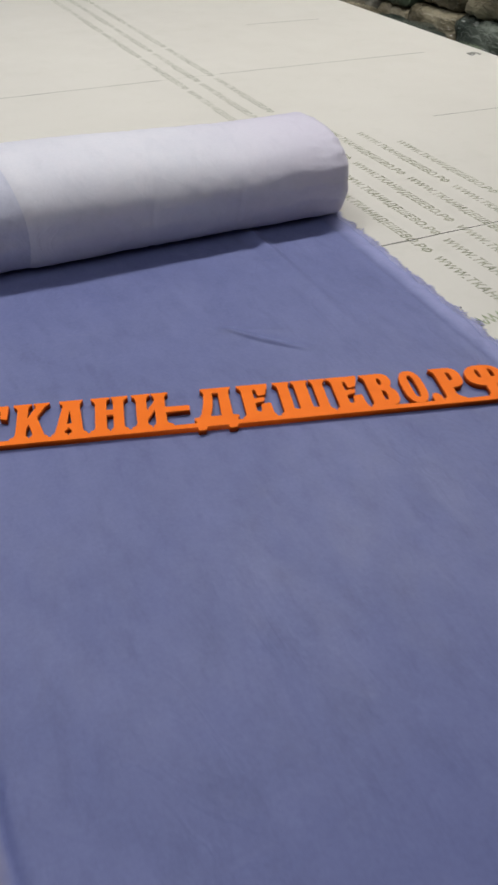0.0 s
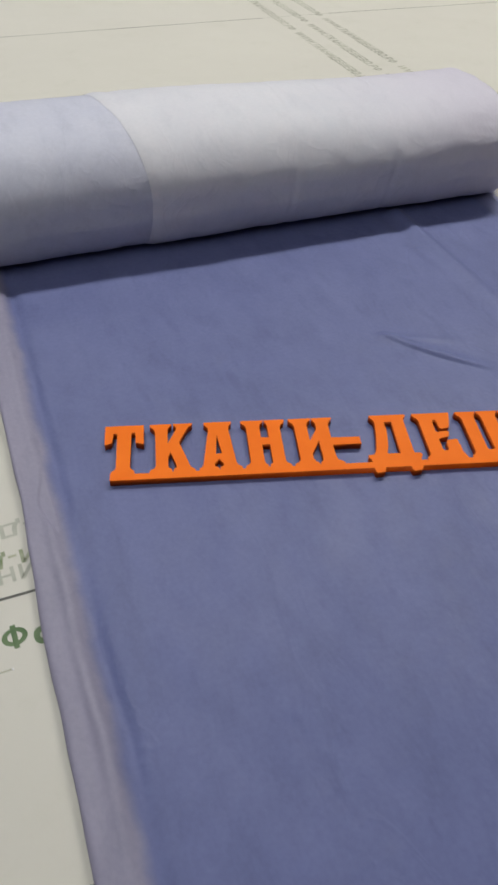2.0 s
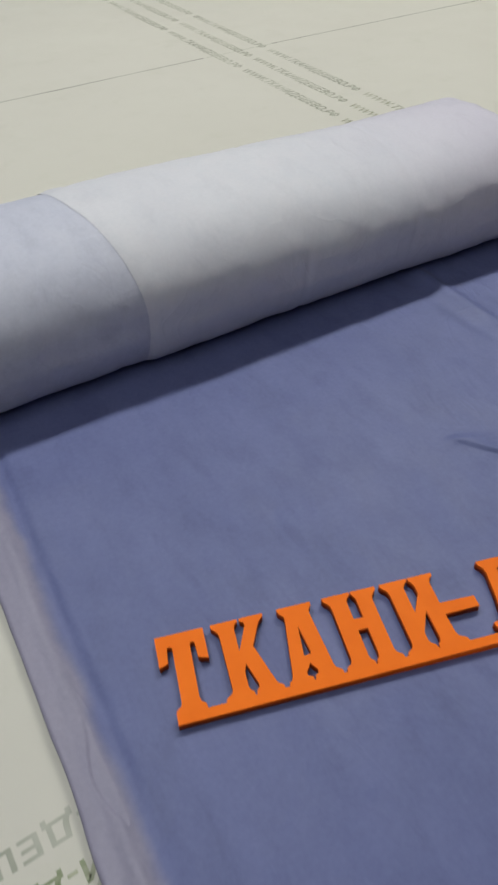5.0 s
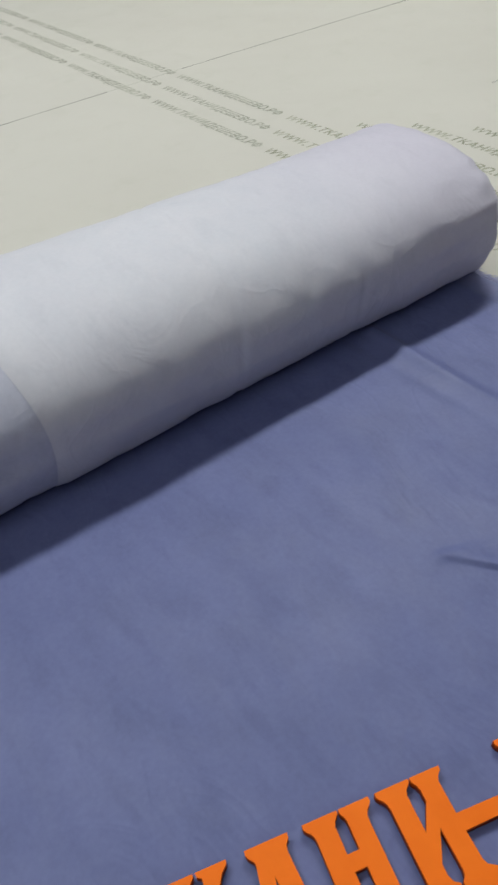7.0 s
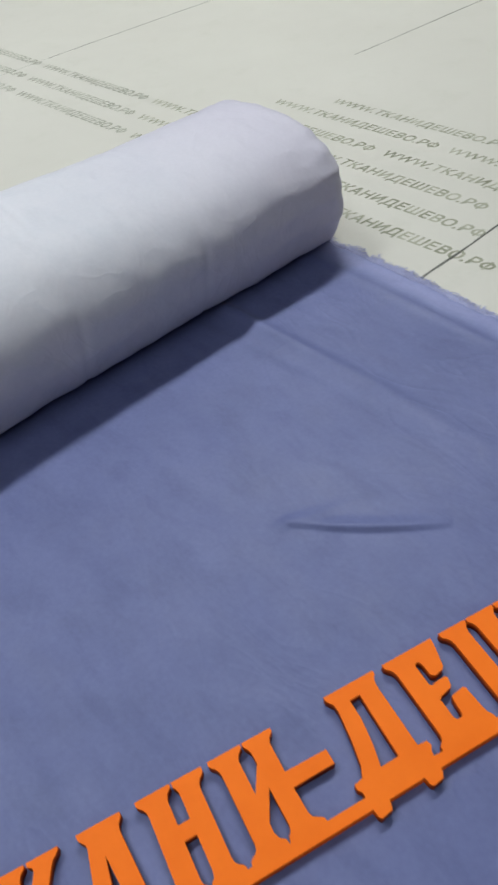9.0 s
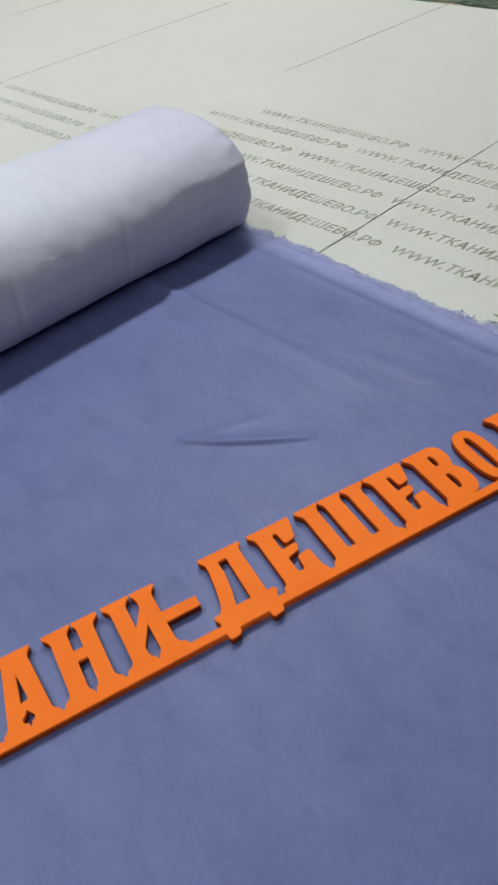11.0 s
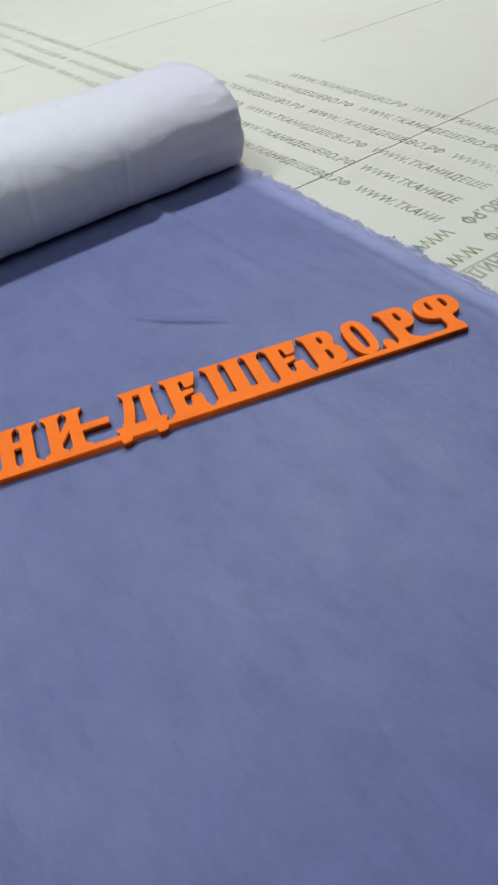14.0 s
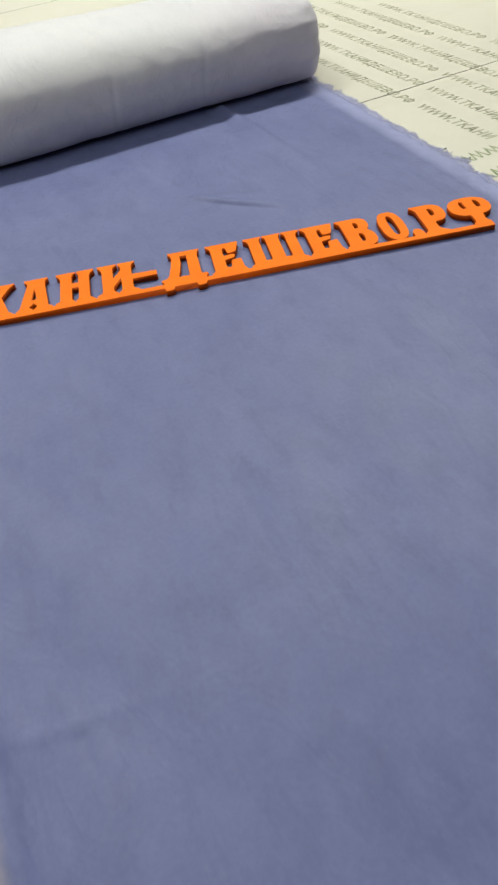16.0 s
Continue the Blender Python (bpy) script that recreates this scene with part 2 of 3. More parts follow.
def room():
    def slab(name, b, mat, label, cat):
        ob = part(name, b, mat)
        ob.matrix_world = TABLE
        tagged(ob, label, cat, kind="structure")
    slab("floor", box(R0, Q0, FLOOR_Z - 0.1, R1, Q1, FLOOR_Z), M_FLOOR, "dark worn concrete workshop floor", "floor")
    slab("ceiling", box(R0, Q0, CEIL, R1, Q1, CEIL + 0.1), M_CEIL, "plain white plastered workshop ceiling", "ceiling")
    slab("wall_west", box(R0 - 0.15, Q0, FLOOR_Z, R0, Q1, CEIL), M_WALL, "plain grey plastered workshop wall", "wall")
    slab("wall_east", box(R1, Q0, FLOOR_Z, R1 + 0.15, Q1, CEIL), M_WALL, "plain grey plastered workshop wall", "wall")
    slab("wall_south", box(R0 - 0.15, Q0 - 0.15, FLOOR_Z, R1 + 0.15, Q0, CEIL), M_WALL, "plain grey plastered workshop wall", "wall")
    slab("wall_north", box(R0 - 0.15, Q1, FLOOR_Z, R1 + 0.15, Q1 + 0.15, CEIL), M_WALL, "plain grey plastered workshop wall", "wall")


room()

# ---- cutting table with its measuring lines and worn printing ----
TU0, TU1, TV0, TV1 = -0.157, 1.665, -0.80, 3.6
table = empty("cutting_table", TABLE @ pose(0, 0, FLOOR_Z), "long white cutting table with ruled lines and worn printed rows", "table")


def under_table(ob):
    ob.matrix_parent_inverse = Matrix.Translation((0, 0, -FLOOR_Z))
    return ob


def build_table():
    under_table(part("tabletop", box(TU0, TV0, -0.032, TU1, TV1, 0.0, 0.002), M_TABLE, table))
    for i, (a, b, c, d) in enumerate(((TU0 + 0.05, TV0 + 0.05, TU0 + 0.09, TV1 - 0.05), (TU1 - 0.09, TV0 + 0.05, TU1 - 0.05, TV1 - 0.05))):
        under_table(part("rail", box(a, b, -0.092, c, d, -0.032), M_STEEL, table, "dark painted steel rail"))
    for u in (TU0 + 0.05, TU1 - 0.10):
        for v in (TV0 + 0.1, 1.4, TV1 - 0.15):
            under_table(part("leg", box(u, v, FLOOR_Z, u + 0.05, v + 0.05, -0.092, 0.004), M_STEEL, table, "dark painted square steel leg"))


build_table()


def ruled(x0, y0, x1, y1, width, mat=M_LINE, name="ruled_line"):
    """A thin drawn line on the tabletop between two places."""
    a, b = TABLE.inverted() @ Vector((x0, y0, 0)), TABLE.inverted() @ Vector((x1, y1, 0))
    d = (b - a).normalized()
    n, rng = Vector((-d.y, d.x, 0)), random.Random(int(abs(x0 * 1000 + y0 * 77)))
    steps = max(2, int((b - a).length / 0.04))
    bm = bmesh.new()
    left, right = [], []
    for k in range(steps + 1):
        p = a.lerp(b, k / steps) + n * rng.uniform(-0.0004, 0.0004)
        w = width * rng.uniform(0.32, 0.6)
        left.append(bm.verts.new(p + n * w + Vector((0, 0, 0.00018))))
        right.append(bm.verts.new(p - n * w + Vector((0, 0, 0.00018))))
    for k in range(steps):
        bm.faces.new((right[k], right[k + 1], left[k + 1], left[k]))
    under_table(part(name, bm, mat, table))


def printing():
    ruled(0.40, 0.364, 0.60, 0.419, 0.0024)
    ruled(0.60, 0.419, 0.665, 0.436, 0.0030)
    ruled(0.665, 0.436, 1.45, 0.660, 0.0022)
    ruled(0.889, 1.018, 1.46, 1.156, 0.0026)
    ruled(-0.55, 1.115, 0.298, 1.356, 0.0026)
    ruled(0.298, 1.356, 0.456, 1.401, 0.002, M_FAINT)
    ruled(0.456, 1.401, 1.06, 1.560, 0.0026)
    ruled(0.61, 1.934, 0.86, 1.996, 0.003)
    ruled(0.40, 0.044, 1.50, 0.31, 0.0030, M_FAINT, "seam_line")
    ruled(-0.125, -0.120, 0.20, -0.030, 0.0022, M_LINE, "seam_line")
    ruled(-0.08, -0.330, 0.25, -0.240, 0.0034)
    ruled(-0.0792, -0.1700, -0.0649, -0.1660, 0.0012, M_INK, "scratch")
    ruled(0.823, 0.266, 0.862, 0.291, 0.0022)


printing()


def text_mesh(body, height, length, shear, depth=0.0004, bold=0.0, spread=0.034):
    cu = bpy.data.curves.new("print", "FONT")
    bowl_last = body.endswith("Ф")
    cu.body, cu.size, cu.shear, cu.fill_mode = body[:-1] + "О" if bowl_last else body, 1.0, 0.0, "FRONT"
    cu.offset, cu.space_character = bold, 1.08
    tmp = bpy.data.objects.new("print", cu)
    scene.collection.objects.link(tmp)
    bpy.context.view_layer.update()
    me = bpy.data.meshes.new_from_object(tmp.evaluated_get(bpy.context.evaluated_depsgraph_get()))
    bpy.data.objects.remove(tmp)
    bm = bmesh.new()
    bm.from_mesh(me)
    bmesh.ops.remove_doubles(bm, verts=bm.verts, dist=1e-6)
    if bowl_last:
        # the last letter: a flattened bowl crossed by an upright
        last = max(bm.verts, key=lambda v: v.co.x)
        found, todo = {last}, [last]
        while todo:
            for e in todo.pop().link_edges:
                for w in e.verts:
                    if w not in found:
                        found.add(w)
                        todo.append(w)
        mid = (min(v.co.x for v in found) + last.co.x) / 2
        for v in found:
            v.co.y = 0.35 + (v.co.y - 0.35) * 0.74
        bm.faces.new([bm.verts.new((mid + a * 0.045, b, 0.02)) for a, b in ((-1, -0.03), (1, -0.03), (1, 0.74), (-1, 0.74))])
    # ink spread: every outline a little fatter
    grow = {}
    for e in bm.edges:
        if len(e.link_faces) == 1:
            a, b = e.verts
            d = (b.co - a.co).normalized()
            n = Vector((-d.y, d.x, 0))
            if n.dot((a.co + b.co) / 2 - e.link_faces[0].calc_center_median()) < 0:
                n = -n
            for v in (a, b):
                grow.setdefault(v, []).append(n)
    for v, ns in grow.items():
        n = sum(ns, Vector((0, 0, 0)))
        if n.length > 0.3:
            v.co += n.normalized() * spread
    bm.to_mesh(me)
    bm.free()
    xs = [v.co.x for v in me.vertices]
    x0, sx, sy = min(xs), length / (max(xs) - min(xs)), height / 0.70
    for v in me.vertices:
        v.co = ((v.co.x - x0 + shear * v.co.y) * sx, v.co.y * sy, depth + (0.0001 if v.co.z > 0.01 else 0.0))
    return me


WORDS = "WWW.ТКАНИДЕШЕВО.РФ"
PITCH = 0.314


def islands(me):
    """One mesh a letter, in the row's own frame."""
    bm = bmesh.new()
    bm.from_mesh(me)
    bmesh.ops.remove_doubles(bm, verts=bm.verts, dist=1e-6)
    left, out = set(bm.verts), []
    while left:
        todo, found = [left.pop()], set()
        while todo:
            v = todo.pop()
            found.add(v)
            for e in v.link_edges:
                w = e.other_vert(v)
                if w in left:
                    left.remove(w)
                    todo.append(w)
        order = {v: i for i, v in enumerate(found)}
        piece = bpy.data.meshes.new("printed_letter")
        piece.from_pydata([v.co[:] for v in order], [], [[order[v] for v in f.verts] for f in bm.faces if f.verts[0] in order])
        out.append(piece)
    bm.free()
    return out


def stamp(pieces, mat, u, v, turn):
    """A printed row on the tabletop; u, v: its start in the table's own frame, turn: its direction there."""
    for me in pieces:
        if not me.materials:
            me.materials.append(mat)
        ob = new("printed_letter", me)
        ob.parent = table
        ob.matrix_basis = pose(u, v, -FLOOR_Z, 0, 0, turn)


def all_printing():
    flat = text_mesh(WORDS, 0.0165, 0.296, 0.18, 0.00018)
    row, far = islands(text_mesh(WORDS, 0.0165, 0.296, 0.18, 0.00018)), []
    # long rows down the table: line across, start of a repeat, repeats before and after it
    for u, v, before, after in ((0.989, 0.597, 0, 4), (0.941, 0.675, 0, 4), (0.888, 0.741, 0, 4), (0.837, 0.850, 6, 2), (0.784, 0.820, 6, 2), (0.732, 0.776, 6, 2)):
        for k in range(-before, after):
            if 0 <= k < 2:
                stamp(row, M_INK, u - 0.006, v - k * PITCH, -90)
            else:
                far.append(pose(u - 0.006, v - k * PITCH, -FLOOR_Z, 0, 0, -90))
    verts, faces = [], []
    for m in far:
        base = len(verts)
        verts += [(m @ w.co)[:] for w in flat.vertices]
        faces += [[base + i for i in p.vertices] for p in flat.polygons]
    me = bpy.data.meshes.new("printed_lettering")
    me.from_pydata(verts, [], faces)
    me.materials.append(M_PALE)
    ob = new("printed_lettering", me)
    ob.parent = table
    tagged(ob, "distant rows of small worn printing", kind="stuff")
    for u, v, words, size in ((0.837, 0.850, "WWW.ТКАНИДЕШЕ", 0.213), (0.784, 0.820, "WWW.ТКАНИДЕ", 0.178), (0.732, 0.776, "WWW.ТКАНИ", 0.150)):
        stamp(islands(text_mesh(words, 0.0165, size, 0.18, 0.00018)), M_INK, u - 0.006, v - 2 * PITCH, -90)
    # cross rows, upside down
    green = islands(text_mesh(WORDS, 0.0205, 0.296, 0.0, 0.00018))
    for u, v in ((0.722, -0.019), (0.712, -0.070)):
        stamp(green, M_OLIVE, u, v, 180)
    grey = islands(text_mesh(WORDS, 0.0205, 0.296, 0.0, 0.00018))
    for u, v in ((1.045, -0.020), (1.030, -0.067), (0.835, -0.107), (1.155, -0.107)):
        stamp(grey, M_INK, u, v, 180)
    stamp(islands(text_mesh("Р", 0.0190, 0.014, 0.0, 0.00018, 0.02)), M_GREEN, -0.0795, -0.105, 180)
    bowl = part("printed_letter", flat_curve([ring(0, 0, 0.0094, 0.0076), ring(0, 0, 0.0054, 0.0042)], 0.0002), M_GREEN, table)
    part("printed_stroke", box(-0.0020, -0.0100, 0.0, 0.0020, 0.0100, 0.0003), M_GREEN, bowl)
    bowl.matrix_basis = pose(-0.1063, -0.1125, -FLOOR_Z)
    stamp(islands(text_mesh("W", 0.0190, 0.024, 0.0, 0.00018, 0.035)), M_GREEN, -0.1305, -0.102, 180)
    stamp(islands(text_mesh("И-ДЕШ", 0.0125, 0.076, 0.0, 0.00018)), M_OLIVE, -0.074, -0.036, 180)
    stamp(islands(text_mesh("-ДЕШ", 0.0135, 0.070, 0.0, 0.00018)), M_FAINT, -0.071, -0.006, 180)
    stamp(islands(text_mesh("ИН", 0.0135, 0.030, 0.0, 0.00018)), M_FAINT, -0.078, -0.050, 180)
    stamp(islands(text_mesh("3", 0.034, 0.034, 0.0, 0.00018, 0.03)), M_LINE, 1.632, 1.07, 90)


all_printing()

# ---- cloth laid out from the bolt ----
S0, S1, RN, RF = -0.0766, 0.651, -0.76, 0.405


def seg_dist(px, py, ax, ay, bx, by):
    dx, dy = bx - ax, by - ay
    k = ((px - ax) * dx + (py - ay) * dy) / (dx * dx + dy * dy)
    kc = min(1.0, max(0.0, k))
    side = (dx * (py - ay) - dy * (px - ax)) / math.hypot(dx, dy)
    return k, math.hypot(px - ax - kc * dx, py - ay - kc * dy), side


# lasting creases: from, to, height and half width; each dies away towards its second end
CREASES = ((0.378, 0.475, 0.450, 0.262, 0.0058, 0.0085), (0.352, 0.475, 0.425, 0.270, -0.0016, 0.007), (0.44, 0.285, 0.505, 0.085, 0.0011, 0.007), (0.292, 0.201, 0.388, 0.187, 0.0016, 0.0055),
           (0.15, 0.40, 0.13, 0.33, 0.0012, 0.014), (0.500, 0.215, 0.545, 0.105, 0.0012, 0.010), (0.112, 0.165, 0.107, 0.128, -0.0010, 0.006), (0.262, -0.285, 0.299, -0.495, -0.0011, 0.006),
           (0.131, -0.462, 0.148, -0.505, -0.0012, 0.005), (0.094, -0.455, 0.195, -0.444, 0.0011, 0.006), (0.130, -0.225, 0.156, -0.286, -0.0009, 0.006), (0.366, -0.090, 0.388, -0.138, -0.0009, 0.006),
           (0.296, -0.108, 0.315, -0.148, -0.0007, 0.006), (0.180, -0.310, 0.198, -0.350, 0.0009, 0.006), (0.335, -0.340, 0.352, -0.400, 0.0008, 0.007), (0.505, -0.20, 0.522, -0.26, 0.0009, 0.008),
           (0.110, -0.075, 0.130, -0.150, -0.0008, 0.006), (0.27, -0.505, 0.275, -0.56, -0.0010, 0.006), (0.05, 0.12, 0.10, 0.0, 0.0008, 0.010))


def cloth_height(s, r):
    """How high the cloth's face lies above the tabletop."""
    x, y, _ = on_cloth(s, r)
    z = 0.0034
    z += 0.0007 * noise.noise(Vector((s * 9, r * 6, 1.7))) + 0.00035 * noise.noise(Vector((s * 28, r * 16, 5.1)))
    z += 0.0012 * max(0.0, noise.noise(Vector((s * 5 + 3, r * 2.2, 9.3))))
    # folded edge: a soft roll with a valley beside it
    e = s - S0
    wob = 0.005 * noise.noise(Vector((r * 6, 2.2, 0.4))) + 0.002 * noise.noise(Vector((r * 21, 4.2, 0.4)))
    z += 0.0062 * (0.8 + 0.4 * noise.noise(Vector((r * 8, 6.1, 0)))) * math.exp(-((e - 0.020 - wob) / 0.0072) ** 2) + 0.0062 * math.exp(-((e - 0.003) / 0.010) ** 2)
    z -= 0.0026 * (0.8 + 0.7 * noise.noise(Vector((r * 9, 1.1, 3)))) * math.exp(-((e - 0.036 - wob) / 0.006) ** 2)
    z += 0.0005 * math.exp(-((e - 0.050 - 3 * wob) / 0.008) ** 2) * (0.6 + 0.6 * noise.noise(Vector((r * 7, 8.8, 0))))
    # selvedge side
    f = S1 - s
    z += 0.0012 * math.exp(-((f - 0.036) / 0.006) ** 2) + 0.0012 * math.exp(-(f / 0.010) ** 2) * (1 + noise.noise(Vector((r * 40, 3, 0))))
    # the sharp crease and the ridge running out from under the bolt
    k, d, side = seg_dist(x, y, 0.290, 0.201, 0.398, 0.134)
    if -0.1 < k < 1.1:
        kc = min(1.0, max(0.0, k))
        taper = max(0.0, 1 - (2 * kc - 1) ** 2) ** 0.8
        side += 0.0055 * math.sin(math.pi * kc) - 0.003
        z += taper * 0.0044 * math.exp(-(side / (0.0090 if side > 0 else 0.0016)) ** 2)
    for ax, ay, bx, by, h, w in CREASES:
        k, d, side = seg_dist(x, y, ax, ay, bx, by)
        fade = max(0.0, 1 - max(0.0, k)) if k < 1 else 0.0
        z += h * math.exp(-(d / w) ** 2) * (0.15 + 0.85 * fade)
    # the sign presses it flat
    out = math.hypot(max(0.0, -x, x - 0.60), max(0.0, -0.006 - y, y - 0.068))
    if out < 0.06:
        z = min(z, 0.0031 + 0.05 * out)
    return z


def build_cloth():
    thing = empty("cloth_length", CLOTH, "smooth blue cloth laid out flat from its bolt on the table", "fabric")
    band, fold = 0.030, 0.034

    def edge_s(r):
        return S1 + 0.0030 * noise.noise(Vector((r * 22, 0.3, 0))) + 0.0024 * noise.noise(Vector((r * 75, 7.3, 0)))

    def left_s(r):
        return S0 + 0.0045 * noise.noise(Vector((r * 6, 5.5, 0))) + 0.0012 * noise.noise(Vector((r * 26, 1.5, 0)))

    def face(a, b):
        r = RN + (RF - RN) * b
        lo, hi = S0 + fold, S1 - band
        s = lo + (hi - lo) * a
        return (s, r, cloth_height(s, r))

    part("face", grid_mesh(face, 420, 640), M_CLOTH, thing, smooth=True)

    def folded(a, b):
        r = RN + (RF - RN) * b
        lo = left_s(r)
        s = lo + (S0 + fold - lo) * a
        return (s, r, cloth_height(s, r))

    bm = grid_mesh(folded, 28, 330)
    # folded left edge turns under
    bm.verts.ensure_lookup_table()
    edge = [bm.verts[j * 29] for j in range(331)]
    under = []
    for dx, dz in ((-0.0018, -0.0012), (-0.0022, -0.0032), (-0.0008, -0.0060)):
        under.append([bm.verts.new((v.co.x + dx, v.co.y, max(0.0006, v.co.z + dz))) for v in edge])
    prev = edge
    for row in under:
        for j in range(330):
            bm.faces.new((prev[j], prev[j + 1], row[j + 1], row[j]))
        prev = row
    part("folded_edge", bm, M_CLOTH, thing, "paler puckered fold along the cloth's edge", True)

    def selv(a, b):
        r = RN + (RF - RN) * b
        hi = edge_s(r)
        s = S1 - band + (hi - S1 + band) * a
        return (s, r, max(0.0009, cloth_height(s, r) - 0.0034 * a ** 5))

    part("selvedge", grid_mesh(selv, 14, 420), M_CLOTH, thing, "paler selvedge band with a frayed edge", True)
    # frayed threads along the selvedge
    rng = random.Random(11)
    verts, faces = [], []
    for k in range(6500):
        r = RN + (RF - RN) * rng.random()
        clump = 0.5 + 0.9 * noise.noise(Vector((r * 60, 1.1, 0))) + 0.3
        if clump < rng.random() * 0.7:
            continue
        s, z = edge_s(r) - 0.003, 0.0012
        length, curl = rng.uniform(0.006, 0.017) * max(0.35, clump), rng.uniform(-1.6, 1.6)
        ang, w = rng.uniform(-0.7, 0.7), rng.uniform(0.00025, 0.0006)
        base = len(verts)
        n = 4
        for i in range(n + 1):
            t = i / n
            a = ang + curl * t
            px, py = s + length * t * math.cos(a), r + length * t * math.sin(a)
            pz = z + 0.0012 * math.sin(t * 2.6) * rng.uniform(0.3, 1.3)
            nx, ny = -math.sin(a) * w, math.cos(a) * w
            verts += [(px - nx, py - ny, pz), (px + nx, py + ny, pz), (px, py, pz + 0.8 * w)]
        for i in range(n):
            p, q = base + 3 * i, base + 3 * i + 3
            faces += [(p, p + 1, q + 1, q), (p + 1, p + 2, q + 2, q + 1), (p + 2, p, q, q + 2)]
    me = bpy.data.meshes.new("fringe")
    me.from_pydata(verts, [], faces)
    me.materials.append(M_FRAY)
    fr = new("fringe", me)
    fr.parent = thing
    tagged(fr, "short frayed threads of the cut edge", kind="stuff")


build_cloth()

# ---- the bolt ----
BR, BA, BB = 0.466, 0.1145, 0.0685
BS0, BS1, ROUND = -0.105, 0.663, 0.028


def build_bolt():
    thing = empty("fabric_bolt", CLOTH, "thick bolt of wound cloth showing its pale lilac reverse", "fabric roll")
    around = 140

    def section(q, s, g):
        """A place on the bolt's outline across its length, g times its full size."""
        c, sn = math.cos(q), math.sin(q)
        p = 2.4 - 0.28 * max(0.0, -c) if sn > 0 else 2.4 - 0.28 * max(0.0, -c) + 5.4 * min(1.0, -sn * 1.3) ** 1.4
        k = (abs(c) ** p + abs(sn) ** p) ** (-1 / p)
        g *= 0.985 + 0.12 * max(0.0, 0.35 - s)
        sag = 1 + 0.010 * noise.noise(Vector((s * 4, c * 1.5, sn * 1.5))) + 0.012 * noise.noise(Vector((s * 9, c * 1.2 + 3, sn * 1.2))) + 0.004 * noise.noise(Vector((s * 12, c * 3, sn * 3 + 4)))
        y, z = k * c * BA * sag * g, BB + k * sn * BB * sag * g
        if c < 0 and z < 0.05:
            y += 0.012 * (1 - max(0.0, z) / 0.05) ** 1.2
        if c < 0 and z < 0.013:
            y += 0.010 * (1 - max(0.0, z) / 0.013) ** 2
        # the far end has settled lower
        f = min(1.0, max(0.0, (s - 0.22) / 0.30))
        z *= 1 - 0.062 * f * f * (3 - 2 * f)
        return BR + y, 0.004 + z

    def seam_at(q):
        """Where the edge of the outermost layer runs, slanting across the bolt."""
        return 0.116 - 0.022 * math.cos(q)

    def skin_at(s, q, step):
        g = 1.0
        for d in (s - BS0, BS1 - s):
            if d < ROUND:
                g = min(g, 1 - ROUND * 0.9 * (1 - math.sqrt(max(0.0, 1 - (1 - d / ROUND) ** 2))) / 0.075)
        d = BS1 - s
        pucker = 0.0
        if d < 0.14:
            k = (1 - d / 0.14) ** 1.5
            pucker = k * (0.0034 * noise.noise(Vector((s * 14, q * 4.2, 2))) + 0.0022 * noise.noise(Vector((s * 30, q * 9.0, 6))))
        pucker += 0.0007 * noise.noise(Vector((s * 48, q * 3, 7))) + 0.0010 * noise.noise(Vector((s * 18, q * 1.6, 1)))
        for place, depth in ((0.33, 0.0011), (0.47, 0.0009), (0.12, 0.0008)):
            pucker -= depth * math.exp(-((s - place - 0.012 * math.sin(q * 1.3)) / 0.004) ** 2)
        y, z = section(q, s, g + (pucker + step) / 0.085)
        return (s, y, max(z, 0.0046))

    def outer(a, b):
        q = 2 * math.pi * b - math.pi / 2
        lo = seam_at(q)
        t = 1 - (1 - a) ** 1.5
        return skin_at(lo + (BS1 - lo) * t, q, 0.0022 * min(1.0, 0.25 + a * 60))

    def inner(a, b):
        q = 2 * math.pi * b - math.pi / 2
        return skin_at(BS0 + (seam_at(q) + 0.004 - BS0) * a ** 1.5, q, 0.0)

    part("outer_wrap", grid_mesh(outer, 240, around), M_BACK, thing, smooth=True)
    part("inner_layer", grid_mesh(inner, 60, around), M_LAYER, thing, "bluer layer of cloth showing past the outer one", True)

    def end_face(sign_, s_end):
        bm, rows = bmesh.new(), []
        g0 = 1 - ROUND * 0.9 / 0.075
        for j in range(23):
            f = g0 * (1 - j / 22) + 0.01
            dip = 0.0016 * (j % 2) + 0.006 * (j / 22)
            rows.append([])
            for i in range(64):
                q = 2 * math.pi * i / 64 - math.pi / 2
                y, z = section(q, s_end, f)
                rows[-1].append(bm.verts.new((s_end - sign_ * (dip if j else 0.0005), y, z)))
        for j in range(22):
            for i in range(64):
                bm.faces.new((rows[j][i], rows[j][(i + 1) % 64], rows[j + 1][(i + 1) % 64], rows[j + 1][i]))
        bmesh.ops.recalc_face_normals(bm, faces=bm.faces)
        part("end_coil", bm, M_BACK, thing, "wound layers of cloth at the end of the bolt", True)

    end_face(1, BS1)
    end_face(-1, BS0)


build_bolt()

# ---- the orange sign: letters standing on one base bar ----
BAR, TOP = 0.0072, 0.068
SIGN_Z, SIGN_T = 0.0032, 0.0069


